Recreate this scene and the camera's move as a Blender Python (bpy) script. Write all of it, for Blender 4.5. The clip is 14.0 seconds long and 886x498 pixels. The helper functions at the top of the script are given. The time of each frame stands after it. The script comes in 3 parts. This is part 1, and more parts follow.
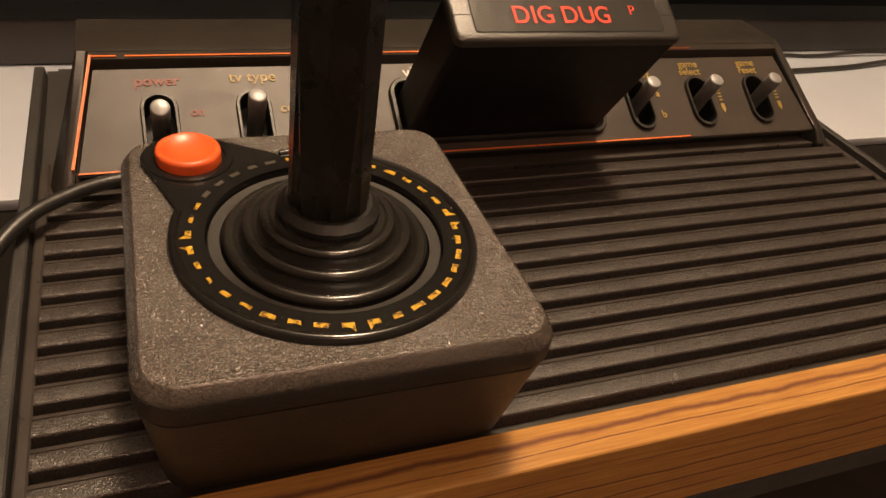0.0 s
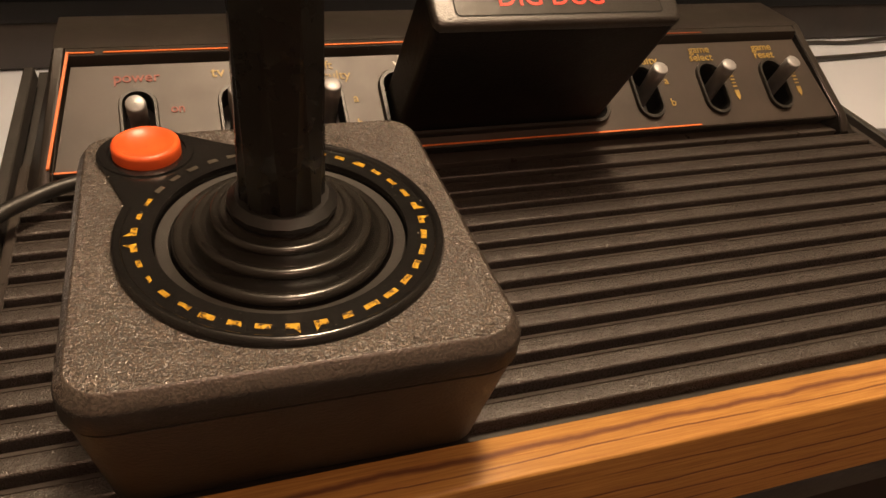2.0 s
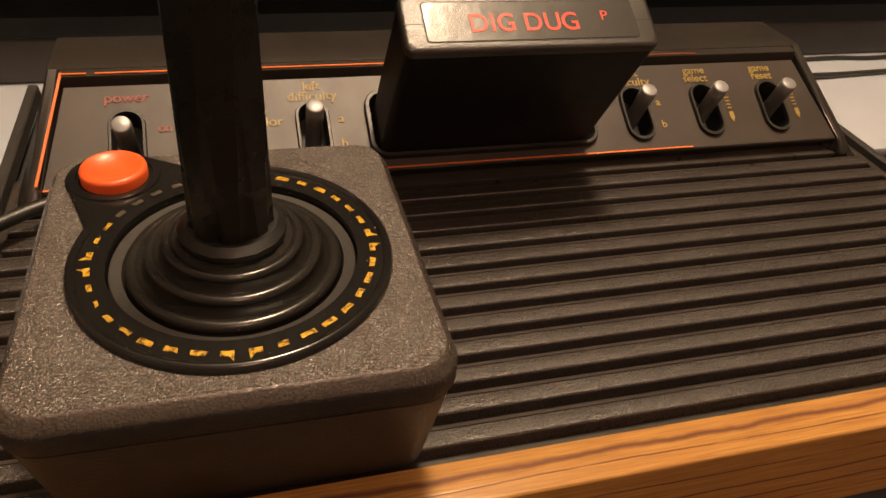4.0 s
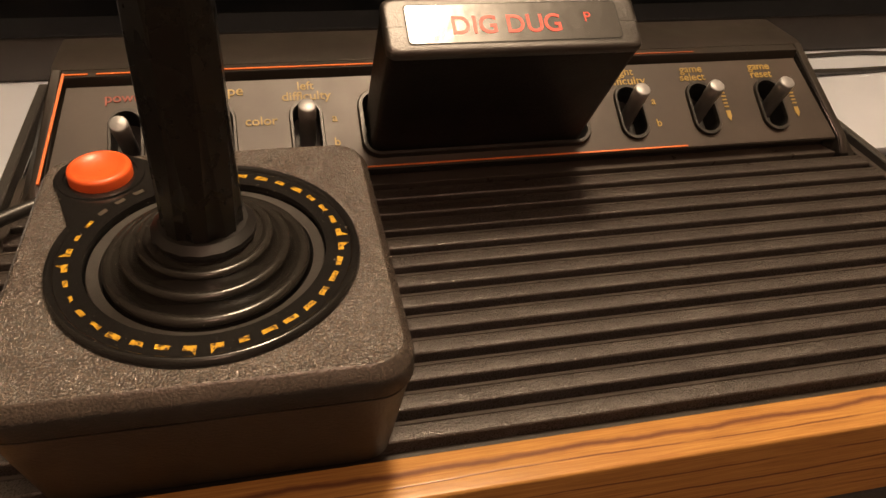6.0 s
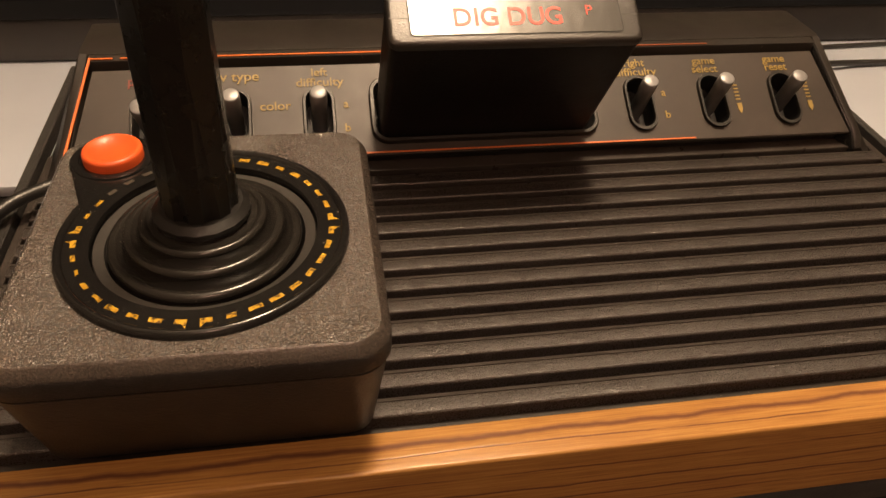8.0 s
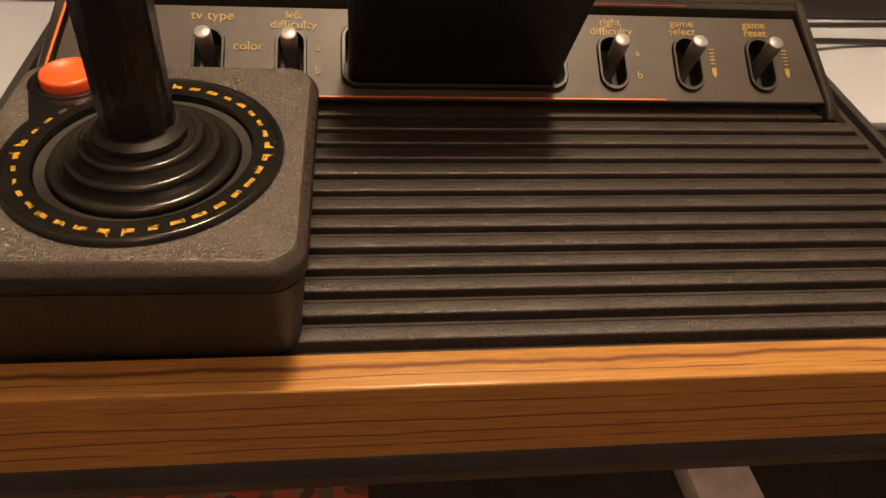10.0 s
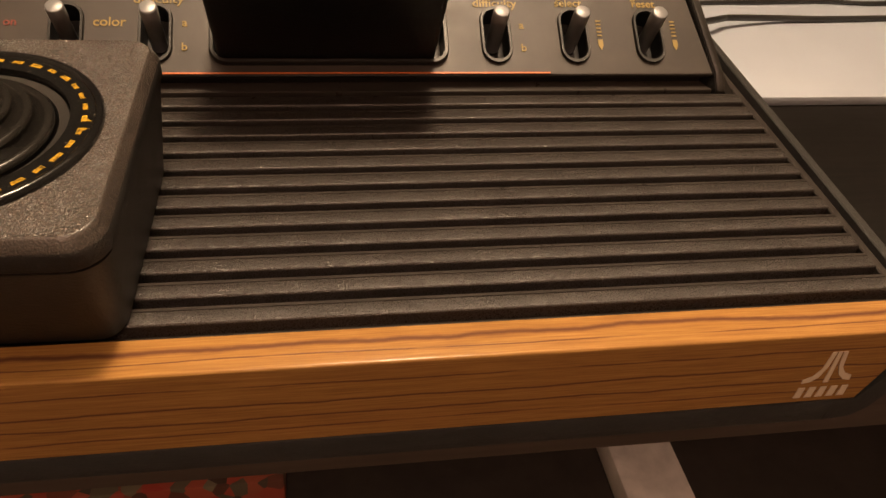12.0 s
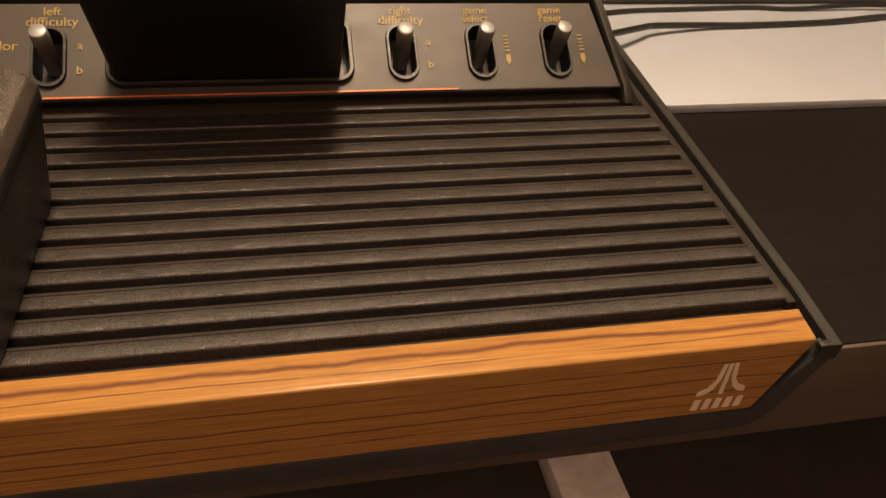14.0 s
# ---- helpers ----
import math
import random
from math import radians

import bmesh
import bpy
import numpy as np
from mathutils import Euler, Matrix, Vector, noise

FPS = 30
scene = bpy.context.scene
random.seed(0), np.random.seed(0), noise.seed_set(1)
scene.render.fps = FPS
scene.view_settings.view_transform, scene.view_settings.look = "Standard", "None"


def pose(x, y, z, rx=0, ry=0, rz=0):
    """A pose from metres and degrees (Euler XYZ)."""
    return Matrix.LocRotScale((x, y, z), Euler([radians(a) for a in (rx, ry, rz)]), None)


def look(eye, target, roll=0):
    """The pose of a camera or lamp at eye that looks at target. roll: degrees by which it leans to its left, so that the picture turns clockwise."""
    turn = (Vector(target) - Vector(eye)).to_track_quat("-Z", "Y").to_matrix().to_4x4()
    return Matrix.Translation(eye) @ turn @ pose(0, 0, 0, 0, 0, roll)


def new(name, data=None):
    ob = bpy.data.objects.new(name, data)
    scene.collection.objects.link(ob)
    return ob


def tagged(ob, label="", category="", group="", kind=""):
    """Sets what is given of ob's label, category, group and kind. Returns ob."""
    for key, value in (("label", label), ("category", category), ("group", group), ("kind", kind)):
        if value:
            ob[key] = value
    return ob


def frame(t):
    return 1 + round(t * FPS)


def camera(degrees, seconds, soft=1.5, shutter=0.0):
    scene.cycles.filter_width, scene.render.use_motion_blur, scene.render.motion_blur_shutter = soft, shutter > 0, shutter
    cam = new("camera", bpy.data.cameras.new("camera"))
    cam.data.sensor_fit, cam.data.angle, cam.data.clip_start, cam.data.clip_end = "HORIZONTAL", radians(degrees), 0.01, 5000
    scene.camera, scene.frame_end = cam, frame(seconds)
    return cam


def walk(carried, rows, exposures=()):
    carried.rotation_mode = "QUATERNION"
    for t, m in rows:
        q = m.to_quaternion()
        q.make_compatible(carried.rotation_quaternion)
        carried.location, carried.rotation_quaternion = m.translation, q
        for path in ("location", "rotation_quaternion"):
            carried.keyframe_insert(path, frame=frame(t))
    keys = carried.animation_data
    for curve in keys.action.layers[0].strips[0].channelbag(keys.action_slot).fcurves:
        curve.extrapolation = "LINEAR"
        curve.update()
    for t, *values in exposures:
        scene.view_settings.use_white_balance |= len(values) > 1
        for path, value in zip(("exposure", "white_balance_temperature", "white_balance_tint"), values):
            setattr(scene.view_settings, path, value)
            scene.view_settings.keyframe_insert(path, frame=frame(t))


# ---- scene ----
cam = camera(60.43, 14.0)
SLOPE, DECK = 4.0, 0.047          # the console's ribbed deck: its rise to the back in degrees, its height over the desk
BASE = pose(0, 0, DECK, SLOPE, 0, 0)
PATH = [
    (0, (-0.1196, -0.1125, 0.1440), (0.5737, 1.3356, -1.0485), 9.58),
    (0.5, (-0.1149, -0.1114, 0.1423), (0.5564, 1.3572, -1.0378), 8.61),
    (1, (-0.1111, -0.1105, 0.1404), (0.5368, 1.3687, -1.0395), 7.92),
    (1.5, (-0.1050, -0.1101, 0.1386), (0.5159, 1.3739, -1.0498), 7.05),
    (2, (-0.1004, -0.1100, 0.1375), (0.4966, 1.3746, -1.0623), 6.72),
    (2.5, (-0.0958, -0.1114, 0.1383), (0.4742, 1.3963, -1.0457), 6.26),
    (3, (-0.0905, -0.1127, 0.1383), (0.4551, 1.3983, -1.0529), 6.19),
    (3.5, (-0.0882, -0.1137, 0.1400), (0.4443, 1.3933, -1.0622), 6.44),
    (4, (-0.0818, -0.1141, 0.1445), (0.4245, 1.4065, -1.0519), 5.61),
    (6.5, (-0.0657, -0.1225, 0.1514), (0.3201, 1.4123, -1.0714), 3.99),
    (7, (-0.0631, -0.1248, 0.1542), (0.2823, 1.4139, -1.0759), 3.65),
    (9.5, (-0.0381, -0.1371, 0.1572), (0.2305, 1.3482, -1.1549), 4.62),
    (10, (-0.0313, -0.1422, 0.1538), (0.2025, 1.3428, -1.1653), 5.16),
    (10.5, (-0.0259, -0.1443, 0.1505), (0.1730, 1.3458, -1.1687), 4.29),
    (11, (-0.0161, -0.1431, 0.1492), (0.2082, 1.3287, -1.1863), 4.17),
    (11.5, (-0.0046, -0.1427, 0.1486), (0.2530, 1.3295, -1.1805), 4.52),
    (12, (0.0035, -0.1424, 0.1468), (0.3115, 1.3203, -1.1820), 5.79),
    (12.5, (0.0094, -0.1422, 0.1468), (0.3360, 1.3125, -1.1863), 5.80),
    (13, (0.0167, -0.1418, 0.1480), (0.3643, 1.3135, -1.1791), 5.94),
    (13.5, (0.0229, -0.1414, 0.1491), (0.3925, 1.3151, -1.1708), 6.17),
    (14, (0.0242, -0.1409, 0.1512), (0.4216, 1.3140, -1.1623), 6.35),
]
walk(cam, [(t, BASE @ look(eye, target, roll)) for t, eye, target, roll in PATH])


# ---- world and light ----
world = bpy.data.worlds.new("world")
world.use_nodes = True
world.node_tree.nodes["Background"].inputs[0].default_value = (1.0, 0.72, 0.45, 1)
world.node_tree.nodes["Background"].inputs[1].default_value = 0.05
scene.world = world
scene.view_settings.exposure = 0.0
WARM = (1.0, 0.725, 0.475)
FILL_TINT = (1.0, 0.57, 0.39)         # redder tint of the fill light added further back in the room


# ---- materials ----
class Mat:
    """A node material with the object's own coordinates in metres."""

    def __init__(self, name, colour, rough=0.5, metal=0.0, spec=0.5):
        self.m = bpy.data.materials.new(name)
        self.m.use_nodes = True
        self.t = self.m.node_tree
        self.b = self.t.nodes["Principled BSDF"]
        self.b.inputs["Base Color"].default_value = (*colour, 1)
        self.b.inputs["Roughness"].default_value = rough
        self.b.inputs["Metallic"].default_value = metal
        self.b.inputs["Specular IOR Level"].default_value = spec
        self.co = self.n("ShaderNodeTexCoord").outputs["Object"]

    def n(self, kind, **kw):
        node = self.t.nodes.new(kind)
        for k, v in kw.items():
            node.inputs[k].default_value = v
        return node

    def link(self, a, b):
        self.t.links.new(a, b)

    def scaled(self, x, y, z):
        mp = self.n("ShaderNodeMapping")
        mp.inputs["Scale"].default_value = (x, y, z)
        self.link(self.co, mp.inputs["Vector"])
        return mp.outputs["Vector"]

    def noise(self, scale, detail=3.0, rough=0.55, vec=None, distortion=0.0):
        nt = self.n("ShaderNodeTexNoise", Scale=scale, Detail=detail, Roughness=rough, Distortion=distortion)
        self.link(vec or self.co, nt.inputs["Vector"])
        return nt.outputs["Fac"]

    def math(self, op, a, b=0.0, clamp=False):
        nd = self.t.nodes.new("ShaderNodeMath")
        nd.operation, nd.use_clamp = op, clamp
        for sock, v in zip(nd.inputs, (a, b)):
            if isinstance(v, (int, float)):
                sock.default_value = v
            else:
                self.link(v, sock)
        return nd.outputs[0]

    def ramp(self, fac, stops):
        r = self.t.nodes.new("ShaderNodeValToRGB")
        while len(r.color_ramp.elements) < len(stops):
            r.color_ramp.elements.new(0.5)
        for e, (pos, c) in zip(r.color_ramp.elements, stops):
            e.position, e.color = pos, (*c, 1) if len(c) == 3 else c
        self.link(fac, r.inputs["Fac"])
        return r.outputs["Color"]

    def mix(self, fac, a, b):
        mx = self.t.nodes.new("ShaderNodeMix")
        mx.data_type = "RGBA"
        for sock, v in ((mx.inputs["Factor"], fac), (mx.inputs["A"], a), (mx.inputs["B"], b)):
            if isinstance(v, tuple):
                sock.default_value = (*v, 1)
            elif isinstance(v, (int, float)):
                sock.default_value = v
            else:
                self.link(v, sock)
        return mx.outputs["Result"]

    def colour(self, c):
        self.link(c, self.b.inputs["Base Color"])
        return self

    def rough(self, fac, lo, hi):
        mr = self.n("ShaderNodeMapRange")
        mr.inputs["To Min"].default_value, mr.inputs["To Max"].default_value = lo, hi
        self.link(fac, mr.inputs["Value"])
        self.link(mr.outputs[0], self.b.inputs["Roughness"])
        return self

    def bump(self, height, strength, distance):
        bp = self.n("ShaderNodeBump", Strength=strength, Distance=distance)
        self.link(height, bp.inputs["Height"])
        self.link(bp.outputs["Normal"], self.b.inputs["Normal"])
        return self


def plastic(name, colour, rough, grain, depth, spread=0.08, spec=0.5, dust=0.0):
    """Moulded plastic: pebbled grain of that size (1/m), faint scuffs and dust."""
    k = Mat(name, colour, rough, spec=spec)
    big = k.noise(45, 4)
    dark, light = tuple(c * 0.8 for c in colour), tuple(min(1, c * 1.25) for c in colour)
    tone = k.ramp(big, [(0.3, dark), (0.7, light)])
    if dust:
        specks = k.math("MULTIPLY", k.ramp(k.noise(1500, 1), [(0.735, (0, 0, 0)), (0.76, (1, 1, 1))]), k.ramp(k.noise(120, 2), [(0.5, (0, 0, 0)), (0.6, (1, 1, 1))]))
        tone = k.mix(k.math("MULTIPLY", specks, dust), tone, (0.30, 0.26, 0.21))
    k.colour(tone)
    k.rough(k.noise(140, 5), rough - spread, rough + spread)
    if depth:
        g = k.math("ADD", k.noise(grain, 2), k.math("MULTIPLY", k.noise(grain * 2.7, 2), 0.5))
        k.bump(g, 1.0, depth)
    return k.m


def pebbled(name, low, high, rough, grain, depth, spec=0.5):
    """Spark-textured plastic: shiny worn grain tops, lightened to paint in glints, over dull pits with shade in their
    colour, with larger rubbed patches and handling marks.
    """
    k = Mat(name, high, rough, spec=spec)
    g = k.math("ADD", k.math("MULTIPLY", k.noise(grain, 1.0), 0.9), k.math("MULTIPLY", k.noise(grain * 0.45, 1), 0.2))
    patch = k.noise(38, 5, 0.6)
    tops = k.ramp(g, [(0.46, (0, 0, 0)), (0.66, (1, 1, 1))])
    c = k.mix(tops, low, high)
    k.colour(k.mix(k.math("MULTIPLY", patch, 0.45), c, tuple(v * 0.5 for v in high)))
    polish = k.math("ADD", k.math("MULTIPLY", tops, 0.6), k.math("MULTIPLY", patch, 0.4))
    k.rough(polish, rough + 0.20, rough - 0.10)
    return k.bump(g, 1.0, depth).m


BLACK = plastic("black_grained_plastic", (0.026, 0.024, 0.022), 0.44, 1500, 0.00022)
RIB = pebbled("ribbed_deck_plastic", (0.0225, 0.0188, 0.0167), (0.058, 0.0475, 0.0420), 0.26, 2300, 0.00026, spec=0.8)
SMOOTH = plastic("smooth_black_plastic", (0.0225, 0.0188, 0.0155), 0.38, 900, 0.00005, dust=0.6)
PANEL = plastic("satin_panel", (0.034, 0.0250, 0.0190), 0.48, 1800, 0.000012)
COVER = pebbled("pebbled_joystick_cover", (0.017, 0.0138, 0.0118), (0.130, 0.104, 0.087), 0.15, 2300, 0.00054, spec=1.0)
CHAMFER = pebbled("worn_joystick_chamfer", (0.026, 0.0215, 0.0185), (0.100, 0.080, 0.067), 0.22, 2000, 0.00013, spec=1.0)
LOWER = plastic("joystick_lower_shell", (0.040, 0.0350, 0.0306), 0.44, 1500, 0.00022)
GLOSS = plastic("gloss_black_ring", (0.012, 0.0115, 0.011), 0.15, 700, 0.00003, spread=0.06, dust=0.7)
RUBBER = plastic("black_rubber", (0.0190, 0.0172, 0.0152), 0.23, 600, 0.00003, dust=0.8)
STICKM = plastic("stick_rubber", (0.007, 0.0064, 0.0058), 0.28, 500, 0.00003)
COLLAR = plastic("collar_rubber", (0.010, 0.0092, 0.0084), 0.46, 500, 0.00005)
GREYRING = plastic("grey_ring_plastic", (0.024, 0.021, 0.018), 0.5, 1500, 0.0001)
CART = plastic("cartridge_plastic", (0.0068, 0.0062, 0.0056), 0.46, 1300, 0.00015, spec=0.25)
# the cartridge's plastic again, lightened: the rim's sheen is put into the colour
CARTTOP = plastic("sheen_cartridge_rim", (0.024, 0.021, 0.0185), 0.34, 1300, 0.00012, spec=0.8)
GREYBASE = plastic("dark_grey_base_plastic", (0.036, 0.039, 0.041), 0.45, 1200, 0.0001)
WORN = plastic("rubbed_grey_print", (0.060, 0.052, 0.040), 0.4, 900, 0.00005)
CABLE = plastic("black_cable_rubber", (0.018, 0.017, 0.016), 0.4, 500, 0.00004)
RED = plastic("orange_red_button", (0.84, 0.120, 0.026), 0.34, 300, 0.00004)
ORANGE = Mat("orange_pinstripe", (0.72, 0.17, 0.03), 0.45).m
DARKORANGE = plastic("darker_orange_pinstripe", (0.34, 0.075, 0.018), 0.5, 300, 0.00003)
YELLOW = plastic("yellow_panel_print", (0.34, 0.235, 0.055), 0.5, 900, 0.00003)


def dash_mat():
    """Amber foil print, rubbed through in specks."""
    k = Mat("worn_amber_print", (0.66, 0.36, 0.02), 0.35)
    worn = k.ramp(k.noise(900, 4, 0.7), [(0.41, (0.05, 0.026, 0.008)), (0.48, (0.56, 0.31, 0.018)), (0.7, (0.72, 0.48, 0.05))])
    return k.colour(worn).bump(k.noise(900, 3), 0.6, 0.0003).m


DASH = dash_mat()
REDPRINT = Mat("red_print", (0.25, 0.046, 0.028), 0.5).m
TITLE = Mat("red_title_print", (0.75, 0.06, 0.03), 0.4).m
WHITEPRINT = Mat("white_print", (0.75, 0.72, 0.66), 0.5).m
CREAM = Mat("cream_badge_print", (0.80, 0.66, 0.50), 0.5).m
CHROME = plastic("brushed_metal_lever", (0.33, 0.333, 0.34), 0.42, 2500, 0.00002)
CHROME.node_tree.nodes["Principled BSDF"].inputs["Metallic"].default_value = 0.35
STEP = plastic("worn_smooth_deck_plastic", (0.040, 0.0340, 0.0300), 0.30, 1500, 0.00005)
BEZ = plastic("worn_slot_bezel_plastic", (0.016, 0.0145, 0.0125), 0.42, 900, 0.00005)
# near black, so the shade inside recesses is put into the colour
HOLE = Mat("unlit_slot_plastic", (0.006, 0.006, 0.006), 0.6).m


def label_mat():
    k = Mat("glossy_black_label", (0.02, 0.018, 0.017), 0.16, spec=1.0)
    k.colour(k.ramp(k.noise(60, 5), [(0.35, (0.015, 0.014, 0.013)), (0.7, (0.03, 0.027, 0.024))]))
    k.rough(k.noise(220, 6, 0.7), 0.12, 0.30)
    return k.bump(k.noise(180, 4), 0.5, 0.0002).m


LABEL = label_mat()


def wood_mat():
    """Printed woodgrain laminate: fine fibres along x and wandering dark growth lines."""
    k = Mat("woodgrain_laminate", (0.45, 0.19, 0.05), 0.33, spec=0.28)
    sep = k.n("ShaderNodeSeparateXYZ")
    k.link(k.co, sep.inputs[0])
    across = k.math("SUBTRACT", k.math("MULTIPLY", sep.outputs["Y"], -1.0), k.math("SUBTRACT", sep.outputs["Z"], 0.004))
    fibre = k.noise(1.0, 5, 0.65, vec=k.scaled(55, 1900, 1900))
    line = 0.0
    for i, (at, half, wave) in enumerate(((0.0180, 0.0010, 0.0034), (0.0215, 0.00026, 0.0016), (0.0318, 0.00032, 0.0018), (0.0385, 0.00042, 0.0022),
                                         (0.0440, 0.00040, 0.0024), (0.0488, 0.00034, 0.0020))):
        shift = k.n("ShaderNodeVectorMath")
        shift.operation = "ADD"
        k.link(k.co, shift.inputs[0])
        shift.inputs[1].default_value = (0.73 * i, 0.31 * i, 0)
        mp = k.n("ShaderNodeMapping")
        mp.inputs["Scale"].default_value = (17, 3, 3)
        k.link(shift.outputs[0], mp.inputs["Vector"])
        bend = k.noise(1.0, 5, 0.55, vec=mp.outputs["Vector"])
        d = k.math("ABSOLUTE", k.math("SUBTRACT", k.math("ADD", across, k.math("MULTIPLY", k.math("SUBTRACT", bend, 0.5), wave * 2.2)), at))
        mq = k.n("ShaderNodeMapping")
        mq.inputs["Scale"].default_value = (24, 2, 2)
        k.link(shift.outputs[0], mq.inputs["Vector"])
        fade = k.n("ShaderNodeMapRange")
        fade.inputs["From Min"].default_value, fade.inputs["From Max"].default_value = (0.20, 0.36) if i in (0, 3, 4) else (0.34, 0.50)
        k.link(k.noise(1.0, 4, 0.6, vec=mq.outputs["Vector"]), fade.inputs["Value"])
        one = k.math("MULTIPLY", k.math("SUBTRACT", 1.25, k.math("DIVIDE", d, half), clamp=True), fade.outputs[0])
        line = k.math("MAXIMUM", line, one)
    base = k.ramp(fibre, [(0.3, (0.270, 0.130, 0.040)), (0.5, (0.390, 0.203, 0.054)), (0.7, (0.520, 0.288, 0.083))])
    base = k.mix(k.math("MULTIPLY", k.noise(1.0, 2, vec=k.scaled(18, 90, 90)), 0.45), base, (0.35, 0.150, 0.055))
    k.colour(k.mix(k.math("MULTIPLY", line, 0.86), base, (0.115, 0.044, 0.028)))
    k.rough(fibre, 0.15, 0.27)
    return k.bump(k.math("SUBTRACT", fibre, k.math("MULTIPLY", line, 0.6)), 0.4, 0.00008).m


WOOD = wood_mat()


def desk_mat():
    k = Mat("black_brown_desk_laminate", (0.008, 0.006, 0.005), 0.5, spec=0.15)
    f = k.noise(1.0, 5, 0.6, vec=k.scaled(14, 260, 260))
    k.colour(k.ramp(f, [(0.3, (0.005, 0.0042, 0.0037)), (0.7, (0.010, 0.008, 0.0066))]))
    k.rough(k.noise(60, 4), 0.42, 0.6)
    return k.bump(f, 0.5, 0.0002).m


DESK = desk_mat()


def edge_mat():
    k = Mat("dark_brown_edge_band", (0.11, 0.062, 0.036), 0.5)
    f = k.noise(1.0, 5, 0.6, vec=k.scaled(12, 300, 300))
    k.colour(k.ramp(f, [(0.3, (0.070, 0.051, 0.040)), (0.7, (0.116, 0.087, 0.070))]))
    return k.rough(f, 0.42, 0.58).m


EDGE = edge_mat()
SHELF = plastic("dark_shelf_laminate", (0.040, 0.032, 0.027), 0.6, 200, 0.0001)


def plate_mat():
    k = Mat("satin_silver_plate", (0.66, 0.68, 0.72), 0.48, metal=0.7)
    k.colour(k.ramp(k.noise(9, 4, 0.6), [(0.3, (0.76, 0.82, 0.93)), (0.7, (0.81, 0.87, 0.97))]))
    k.rough(k.noise(25, 4), 0.46, 0.56)
    return k.m


PLATE = plate_mat()
SCREEN = Mat("black_glass_screen", (0.0015, 0.0015, 0.0015), 0.3, spec=0.06).m
BEZEL = plastic("black_tv_bezel", (0.004, 0.0034, 0.0029), 0.6, 600, 0.00003, spec=0.15)
# brown of the shade below the television, not a plastic of its own
UNDERSHADE = plastic("brown_tv_undershade", (0.020, 0.0155, 0.0118), 0.5, 600, 0.00003)
WALLM = plastic("painted_wall", (0.22, 0.20, 0.17), 0.8, 250, 0.0004)
CEIL = plastic("white_ceiling_paint", (0.60, 0.58, 0.55), 0.85, 200, 0.0004)
WHITE = plastic("white_painted_bar", (0.80, 0.76, 0.73), 0.5, 300, 0.00005)
FLOORM = plastic("dark_carpet", (0.11, 0.082, 0.064), 0.95, 260, 0.002)


def box_print():
    k = Mat("colourful_box_print", (0.4, 0.06, 0.04), 0.45)
    v = k.n("ShaderNodeTexVoronoi", Scale=95.0)
    k.link(k.co, v.inputs["Vector"])
    sp = k.n("ShaderNodeSeparateColor")
    k.link(v.outputs["Color"], sp.inputs[0])
    c = k.ramp(sp.outputs[0], [(0.0, (0.50, 0.07, 0.05)), (0.42, (0.52, 0.14, 0.08)), (0.55, (0.06, 0.05, 0.04)), (1.0, (0.26, 0.24, 0.16))])
    return k.colour(c).m


BOXP = box_print()


# ---- mesh helpers ----
def part(name, bm, material, parent=None, label="", smooth=None):
    me = bpy.data.meshes.new(name)
    bmesh.ops.recalc_face_normals(bm, faces=bm.faces)
    bm.to_mesh(me)
    bm.free()
    me.materials.append(material)
    if smooth:
        me.polygons.foreach_set("use_smooth", [True] * len(me.polygons))
        me.set_sharp_from_angle(angle=radians(smooth))
    ob = new(name, me)
    ob.parent = parent
    if label:
        ob["label"] = label
    return ob


def thing(name, m, label, category, group="", kind=""):
    ob = new(name)
    ob.empty_display_size = 0.02
    ob.matrix_world = m
    return tagged(ob, label, category, group, kind)


def box(x0, x1, y0, y1, z0, z1, bevel=0.0, segments=2, bm=None):
    bm = bm or bmesh.new()
    r = bmesh.ops.create_cube(bm, size=1)
    for v in r["verts"]:
        v.co = (x0 + (x1 - x0) * (v.co.x + 0.5), y0 + (y1 - y0) * (v.co.y + 0.5), z0 + (z1 - z0) * (v.co.z + 0.5))
    if bevel:
        es = {e for v in r["verts"] for e in v.link_edges}
        bmesh.ops.bevel(bm, geom=list(es), offset=bevel, segments=segments, affect="EDGES", profile=0.5)
    return bm


def loft(rings, closed=True, caps=(True, True)):
    """A skin over rings of equally many points."""
    bm = bmesh.new()
    vs = [[bm.verts.new(p) for p in ring] for ring in rings]
    n = len(vs[0])
    for a, b in zip(vs, vs[1:]):
        for i in range(n if closed else n - 1):
            j = (i + 1) % n
            bm.faces.new((a[i], a[j], b[j], b[i]))
    if caps[0]:
        bm.faces.new(vs[0][::-1])
    if caps[1]:
        bm.faces.new(vs[-1])
    return bm


def lathe(profile, steps=64, centre=(0, 0), caps=(False, False)):
    """profile: (radius, height) from the outside in."""
    return loft([[(centre[0] + r * math.cos(2 * math.pi * i / steps), centre[1] + r * math.sin(2 * math.pi * i / steps), z)
                  for i in range(steps)] for r, z in profile], caps=caps)


def rounded(hx, hy, r, z, cx=0.0, cy=0.0, n=8):
    """The points of a rectangle with round corners."""
    pts = []
    for k, (sx, sy) in enumerate(((1, 1), (-1, 1), (-1, -1), (1, -1))):
        for i in range(n + 1):
            a = math.pi / 2 * (k + i / n)
            pts.append((cx + sx * (hx - r) + r * math.cos(a), cy + sy * (hy - r) + r * math.sin(a), z))
    return pts


